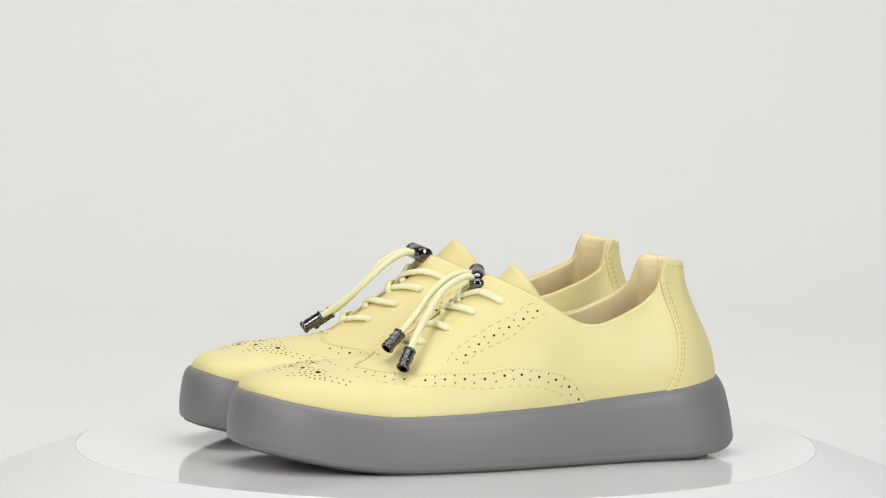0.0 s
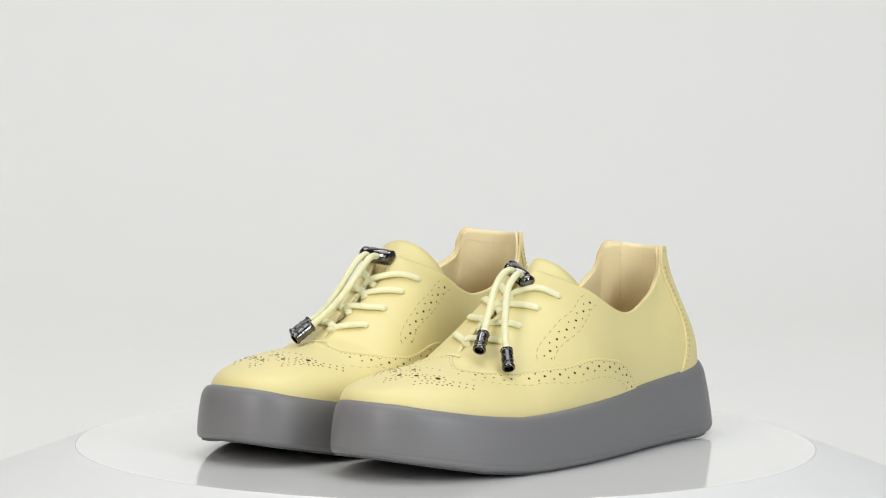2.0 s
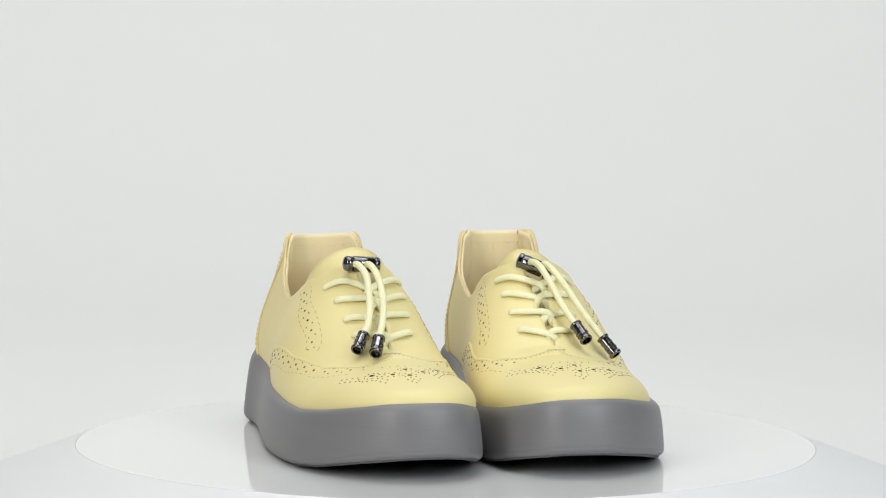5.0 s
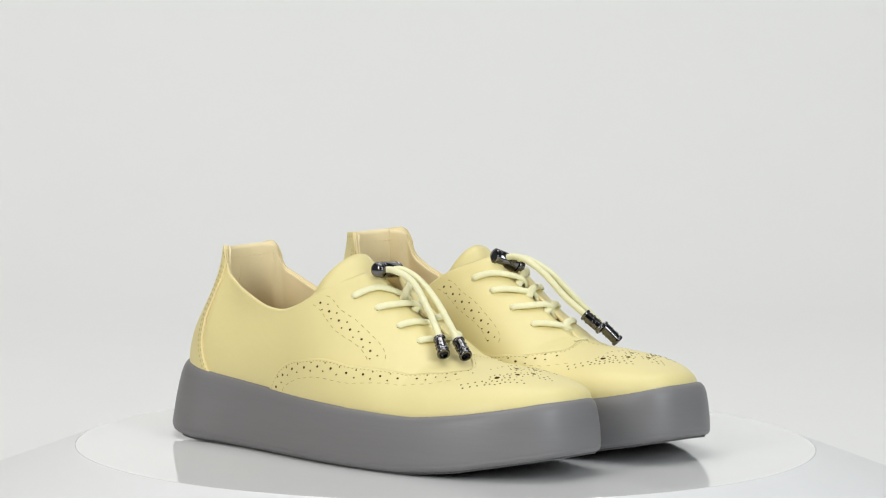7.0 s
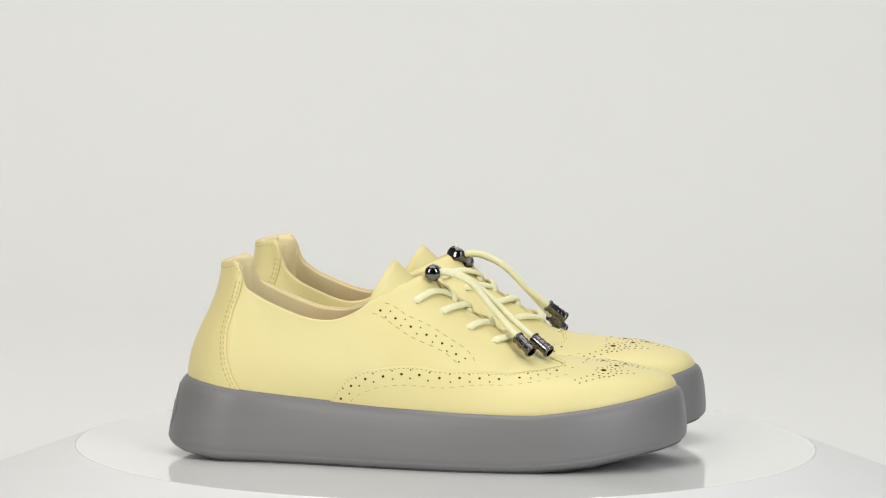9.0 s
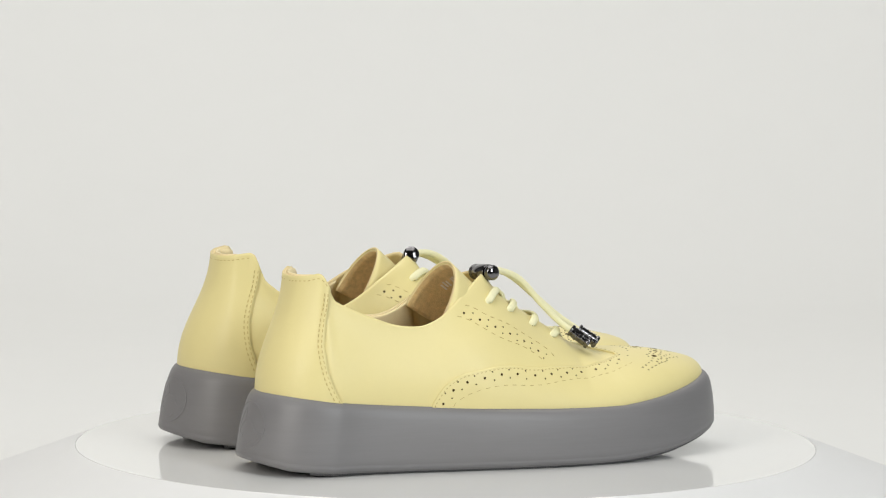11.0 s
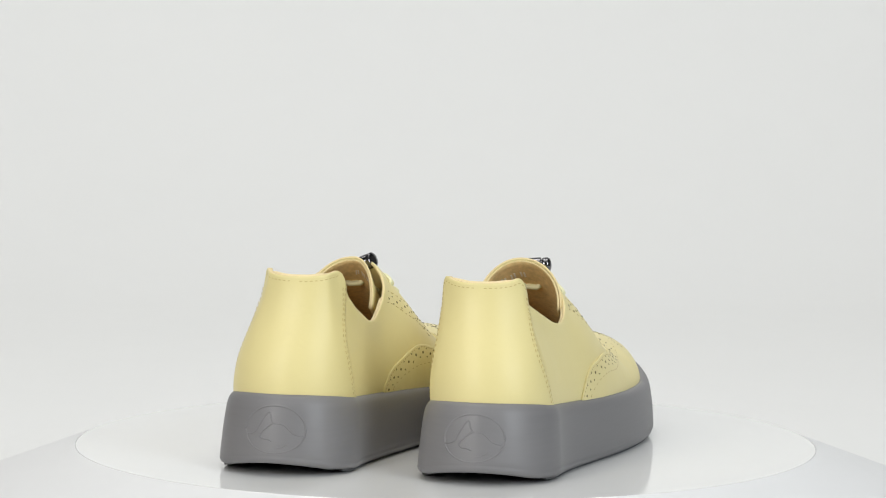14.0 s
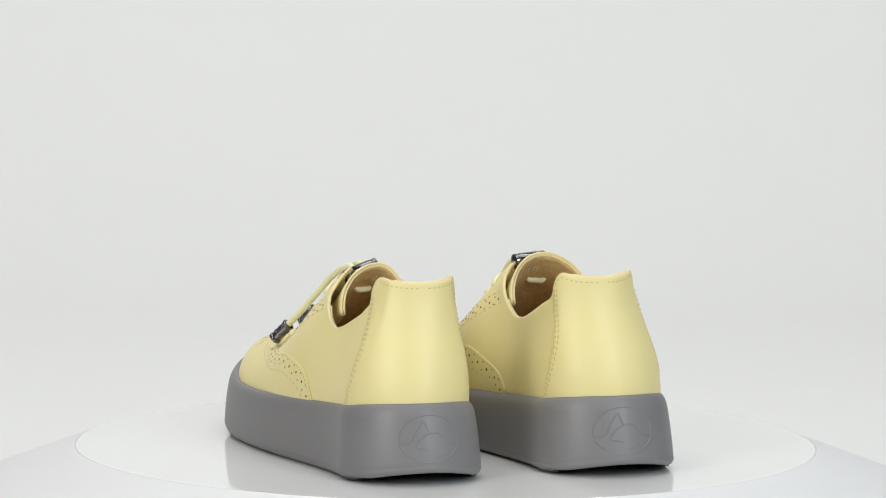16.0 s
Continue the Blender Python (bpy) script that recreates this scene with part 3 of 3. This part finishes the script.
def make_upper(shoe, mirror):
    s_fine = np.unique(np.concatenate([0.1 * np.linspace(0, 1, 22) ** 2, np.linspace(0.1, 0.15, 26), np.linspace(0.15, 0.44, 40), np.linspace(0.44, 0.70, 50), 1 - 0.3 * np.linspace(1, 0, 52) ** 1.8]))
    cols, rows = len(s_fine), 28
    verts, faces = [], []
    for side in (1, -1):
        start = len(verts)
        for h in np.linspace(0, 1, rows):
            verts += upper(s_fine, np.full(cols, h), side, 0.0)[0].tolist()
        faces += grid_faces(rows, cols, side > 0, start)
    body = part("upper_body", mesh("upper_body", verts, faces, [LEATHER, LINING, RAW_EDGE], True, mirror, 2e-5), shoe)
    solidify(body, 0.0014, 2, 1)
    cap_piece = wing_sheet(mirror)
    solidify(part("wing_tip", cap_piece, shoe, "perforated wing-shaped toe cap"), 0.0010, 0, 0)
    he = np.array([(h, s) for s, h in heel_edge()])
    counter = sheet(0, 1, np.linspace(0, 1, 50), 26, 0.0010, [LEATHER, RAW_EDGE], "heel_counter", mirror, lambda h, side: (0.0, float(np.interp(h, he[:, 0], he[:, 1]))))
    solidify(part("heel_counter", counter, shoe, "tall smooth heel tab with stitched edge"), 0.0011, 1, 0)

    def pad(ss, h):
        return -0.0038 * np.clip((0.125 - ss) / 0.03, 0, 1) * math.sin(math.pi * min(1, max(0, (h - 0.35) / 0.65)))
    lining = sheet(0.0, 0.41, np.linspace(0.15, 0.98, 34), 70, -0.0015, [LINING, RAW_EDGE], "lining", mirror, None, 2e-5, pad,
                   lambda ss, h: 0.0022 * np.clip((0.098 - ss) / 0.05, 0, 1) * max(0.0, (h - 0.85) / 0.135))
    solidify(part("lining", lining, shoe, "cream padded lining"), 0.0014, 0, 0)
    sv = (1 - np.cos(np.linspace(0, math.pi, 40))) / 2
    a = np.stack([*outline(sv, 1, 0.125, -0.128, 0.010), 0 * sv + 0.041], 1)
    b = np.stack([*outline(sv[::-1], -1, 0.125, -0.128, 0.010), 0 * sv + 0.041], 1)
    loop = np.concatenate([a, b[1:-1]])
    loop[:, 2] = np.interp(loop[:, 1], (-0.10, 0.02, 0.12), (0.036, 0.037, 0.045))
    solidify(part("insole", mesh("insole", loop, [tuple(range(len(loop)))[::-1]], INSOLE, False, mirror), shoe, "brown leather insole"), 0.003)


def make_details(shoe, mirror):
    spots, pale, dark, heel, fine = medallion(), [], [], [], []
    for side in (1, -1):
        p, nor, run = on_upper(WING[side], side, WING_LIFT)
        sign = side
        fine.append((p, nor, run, 0.0015 * sign))
        low = on_upper(WING_LOW[side], side, WING_LIFT)
        dark.append((*low, 0.0))
        spots += hole_row(WING[side][1:-3], side, WING_LIFT, 0.0046 * sign, 0.0105, 0.00068, 0.00043, 0.0023)
        for line in (FACING_UP, FACING_LOW):
            dark.append((*on_upper(line, side, 0.0001), 0.0))
        spots += hole_row(FACING_MID, side, 0.00005, 0.0, 0.0096, 0.00068, 0.00043, 0.0022)
        p, nor, run = on_upper(heel_edge(), side, 0.00098)
        heel.append((p, nor, run, -0.0013 * sign))
        heel.append((p, nor, run, -0.0032 * sign))
        rim = [(s, 0.93) for s in np.linspace(0.001, 0.092, 9)] + [(0.1, 0.90), (0.104, 0.84), (0.102, 0.74), (0.1, 0.62)]
        p, nor, run = on_upper(rim, side, -0.0047)
        pale.append((p, -nor, run, 0.0))
        top = [(s, 0.965) for s in np.linspace(0.001, 0.115, 9)]
        heel.append((*on_upper(top, side, 0.00098), 0.0))
    tagged(part("perforation_pattern", mesh("perforation_pattern", *discs(spots), HOLE_SHADE, False, mirror), shoe, "punched holes, shade in disc colour"), kind="stuff")
    tagged(part("stitching", mesh("stitching", *stitches(pale, 0.0018, 0.0010, 0.00045), PALE_THREAD, False, mirror), shoe, "fine pale stitching"), kind="stuff")
    tagged(part("edge_stitching", mesh("edge_stitching", *stitches(fine, 0.0012, 0.0013, 0.00042), THREAD, False, mirror), shoe, "small ochre stitches along the wing"), kind="stuff")
    tagged(part("stitch_line", mesh("stitch_line", *stitches(dark, 0.0026, 0.0026, 0.00032), THREAD, False, mirror), shoe, "ochre dashed stitching"), kind="stuff")
    tagged(part("heel_stitching", mesh("heel_stitching", *stitches(heel, 0.0016, 0.0012, 0.00055), HEEL_THREAD, False, mirror), shoe, "ochre row of stitches"), kind="stuff")
    # a bar of pale thread across the foot of the slit
    p, nor = upper(np.array((0.688, 0.684, 0.682)), np.array((0.94, 0.97, 1.0)), 1, 0.0004)
    q, _ = upper(np.array((0.684, 0.688)), np.array((0.97, 0.94)), -1, 0.0004)
    part("bar_tack", mesh("bar_tack", *tube(np.concatenate([p, q]), 0.0016, 0.0008, None, 8), CORD, True, mirror), shoe, "pale bar tack")


def make_laces(shoe, mirror):
    for side in (1, -1):
        for i, (s, h) in enumerate(EYELETS[side]):
            far = min(s + (0.050, 0.034, 0.026, 0.022)[i], 0.645)
            eye, nor = upper(np.array((s, s)), np.array((h - 0.012, h)), side, 0.0)
            eye = eye + nor * np.array(((-0.0022,), (0.0007,)))
            edges = np.concatenate([upper(np.array((far,)), np.array((1.0,)), k, 0.0)[0] for k in (side, -side)])
            middle = edges.mean(axis=0) + np.array((0.0, 0.0, 0.0026 if i % 2 == (side > 0) else 0.0008))
            lay = upper(np.array((s + (far - s) * 0.45,)), np.array((h + (0.99 - h) * 0.5,)), side, 0.0015)[0]
            over = upper(np.array((far + 0.006, far + 0.011)), np.array((0.985, 0.95)), -side, -0.0020)[0]
            path = spline(np.concatenate([eye, lay, [middle], over]), 44)
            level = np.array((0.0, -0.7, 1.0))
            ups = spline(np.stack([nor[0], nor[1], nor[1] + level, level, level, level]), 44)
            part("lace", mesh("lace", *tube(path, 0.0043, 0.0024, ups, 12), CORD, True, mirror), shoe)
            e, m = upper(np.array((s - 0.001,)), np.array((h - 0.008,)), side, 0.0)
            part("eyelet", mesh("eyelet", *discs([(e[0], m[0], 0.0014)], 16), HOLE_SHADE, False, mirror), shoe, "lace hole, shade in disc colour")


def make_stopper(shoe, centre, axis, mirror):
    axis = np.array(axis) / np.linalg.norm(axis)
    body = ((-0.0107, 0.0004), (-0.0106, 0.0014), (-0.0104, 0.0024), (-0.0101, 0.0032), (-0.0099, 0.0038), (-0.0095, 0.0043), (-0.0080, 0.0044), (-0.0076, 0.0041), (-0.0070, 0.0041), (-0.0066, 0.0044), (0.0046, 0.0044), (0.0050, 0.0041), (0.0050, 0.0030))
    plunger = ((0.0050, 0.0031), (0.0055, 0.0031), (0.0057, 0.0038), (0.0064, 0.0042), (0.0086, 0.0042), (0.0097, 0.0035), (0.0103, 0.0020), (0.0105, 0.0004))
    me = mesh("cord_stopper", *lathe(body, centre, axis), STEEL, True, mirror)
    me.set_sharp_from_angle(angle=radians(40))
    stopper = part("cord_stopper", me, shoe, "dark gunmetal cord stopper")
    me = mesh("plunger", *lathe(plunger, centre, axis), STEEL, True, mirror)
    me.set_sharp_from_angle(angle=radians(40))
    part("plunger", me, stopper, "round push button of the stopper")


def make_cord(shoe, points, mirror):
    """A drawn cord that hangs from the stopper, with a metal end."""
    path = spline(points, 60)
    cord = part("draw_cord", mesh("draw_cord", *tube(path, 0.0038, 0.0036, None, 14), CORD, True, mirror), shoe, "pale yellow elastic draw cord")
    end, way = path[-1], path[-1] - path[-4]
    way /= np.linalg.norm(way)
    shape = ((-0.0020, 0.0019), (-0.0020, 0.0031), (-0.0017, 0.0035), (-0.0009, 0.0035), (-0.0006, 0.0033), (-0.0004, 0.0029), (0.0001, 0.0029), (0.0003, 0.0031), (0.0081, 0.0031),
             (0.0083, 0.0029), (0.0088, 0.0029), (0.0090, 0.0034), (0.0093, 0.0036), (0.0104, 0.0036), (0.0108, 0.0033), (0.0108, 0.0025), (0.0085, 0.0023), (0.0084, 0.0003))
    me = mesh("cord_end", *lathe(shape, end, way), STEEL, True, mirror)
    me.set_sharp_from_angle(angle=radians(40))
    part("cord_end", me, cord, "grooved gunmetal cord end")
    # raised marks round the barrel
    axis = Vector(way)
    turn = axis.to_track_quat("Z", "Y").to_matrix()
    verts, faces = [], []
    for k in range(14):
        start, wide, along = k * 2.4, 0.55 + 0.25 * (k % 3), 0.0014 + 0.0009 * ((k * 5) % 7)
        arc = [tuple(Vector(end) + turn @ Vector((0.0031 * math.cos(start + wide * u), 0.0031 * math.sin(start + wide * u), along + 0.0010 * u * (k % 2)))) for u in np.linspace(0, 1, 6)]
        tube(arc, 0.0008, 0.0007, np.tile(way, (6, 1)), 6, verts, faces)
    part("embossing", mesh("embossing", verts, faces, STEEL, True, mirror), cord, "raised marks on the cord end")


def make_shoe(label, mirror, shape, slant, stopper, cords):
    set_shape(*shape)
    shoe = tagged(new("shoe"), label, "shoe", "pair of shoes on the turntable")
    make_sole(shoe, mirror)
    make_emblem(shoe, mirror)
    make_upper(shoe, mirror)
    make_tongue(shoe, mirror, slant)
    make_details(shoe, mirror)
    make_laces(shoe, mirror)
    make_stopper(shoe, *stopper, mirror)
    for points in cords:
        make_cord(shoe, points, mirror)
    return shoe


# ---- the studio ----
def box_mesh(name, lo, hi, mat):
    (a, b, c), (d, e, f) = lo, hi
    v = [(a, b, c), (d, b, c), (d, e, c), (a, e, c), (a, b, f), (d, b, f), (d, e, f), (a, e, f)]
    return mesh(name, v, [(3, 2, 1, 0), (4, 5, 6, 7), (0, 1, 5, 4), (1, 2, 6, 5), (2, 3, 7, 6), (3, 0, 4, 7)], mat, False)


def make_studio():
    # the paper sweep: flat, then curved up into the back wall
    line = [(y, -0.06) for y in np.linspace(-1.2, 1.05, 12)]
    line += [(1.05 + 0.6 * math.sin(w), -0.06 + 0.6 * (1 - math.cos(w))) for w in np.linspace(0, math.pi / 2, 24)[1:]]
    line += [(1.65, z) for z in np.linspace(0.6, 2.3, 6)]
    xs = np.linspace(-1.7, 1.7, 9)
    verts = [(x, y, z) for y, z in line for x in xs]
    ob = new("backdrop", mesh("backdrop", verts, grid_faces(len(line), 9), SWEEP))
    solidify(ob, 0.002)
    tagged(ob, "seamless white paper sweep behind the turntable", "backdrop", kind="structure")
    # added, unseen walls close the set; their grey limits the fill light
    for name, lo, hi in (("floor", (-2.3, -4.6, -0.17), (2.3, 2.1, -0.07)), ("ceiling", (-2.3, -4.6, 2.5), (2.3, 2.1, 2.6)),
                         ("wall_west", (-2.4, -4.6, -0.07), (-2.3, 2.1, 2.5)), ("wall_east", (2.3, -4.6, -0.07), (2.4, 2.1, 2.5)),
                         ("wall_north", (-2.3, 2.0, -0.07), (2.3, 2.1, 2.5)), ("wall_south", (-2.3, -4.6, -0.07), (2.3, -4.5, 2.5))):
        tagged(new(name, box_mesh(name, lo, hi, ENCLOSURE)), "unseen plain grey enclosing " + name.split("_")[0], name.split("_")[0], kind="structure")


def make_turntable():
    table = tagged(new("turntable"), "white turntable with a glossy round top", "turntable")
    top = ((-0.0008, 0.10), (-0.0008, 0.2030), (-0.0006, 0.2034), (-0.0003, 0.2035), (0.0, 0.2031), (0.0, 0.10), (0.0, 0.002))
    me = mesh("disc", *lathe(top, (0, 0, 0), (0, 0, 1), 160), ACRYLIC)
    me.set_sharp_from_angle(angle=radians(30))
    part("disc", me, table, "glossy white acrylic disc")
    base = ((-0.0600, 0.2740), (-0.0310, 0.2765), (-0.0285, 0.2760), (-0.0268, 0.2735), (-0.0006, 0.2046), (-0.0002, 0.20365), (-0.0009, 0.2036), (-0.0010, 0.10))
    me = mesh("base", *lathe(base, (0, 0, 0), (0, 0, 1), 160), BASE_PLASTIC)
    me.set_sharp_from_angle(angle=radians(30))
    part("base", me, table, "round white sloping plastic base")
    return table


make_studio()
turntable = make_turntable()
left_shoe = make_shoe("yellow leather brogue sneaker, cord ends spread to one side", False, (0.016, 0.0026), (0.0068, 0.0020),
                      ((-0.0042, -0.0034, 0.0974), (0.0167, -0.0044, -0.0071)),
                      (((-0.0078, -0.0030, 0.0990), (-0.0062, -0.0100, 0.1008), (-0.0042, -0.0190, 0.0988), (-0.0010, -0.0295, 0.0918), (0.0035, -0.0395, 0.0808), (0.0095, -0.0517, 0.0699)),
                       ((-0.0010, -0.0045, 0.0962), (0.0005, -0.0110, 0.0995), (0.0055, -0.0255, 0.0930), (0.0130, -0.0370, 0.0800), (0.0190, -0.0445, 0.0705), (0.0250, -0.0502, 0.0622))))
right_shoe = make_shoe("yellow leather brogue sneaker, cord ends side by side", True, (0.0, 0.0), (0.0012, -0.0008),
                       ((-0.0012, -0.0033, 0.1007), (0.0197, -0.0015, 0.0016)),
                       (((0.0032, -0.0040, 0.1010), (0.0025, -0.0123, 0.1012), (0.0010, -0.0241, 0.0958), (0.0025, -0.0363, 0.0825), (0.0058, -0.0455, 0.0727), (0.0102, -0.0520, 0.0670)),
                        ((-0.0033, -0.0035, 0.1005), (-0.0038, -0.0125, 0.1012), (-0.0053, -0.0230, 0.0965), (-0.0051, -0.0353, 0.0865), (-0.0020, -0.0475, 0.0755), (0.0036, -0.0600, 0.0660))))


# ---- the turn ----
SPEED, FRONT = math.degrees(0.294599), 4.35


def motions():
    times = [0.25 * k for k in range(65)]

    def rows(x, y, turn):
        return [(t, pose(0, 0, 0, 0, 0, SPEED * (t - FRONT)) @ pose(x, y, 0, 0, 0, turn)) for t in times]
    walk(turntable, rows(0, 0, 0))
    walk(left_shoe, rows(0.0538, 0.0057, 0.16))
    walk(right_shoe, rows(-0.0496, 0.0010, 4.29))


motions()
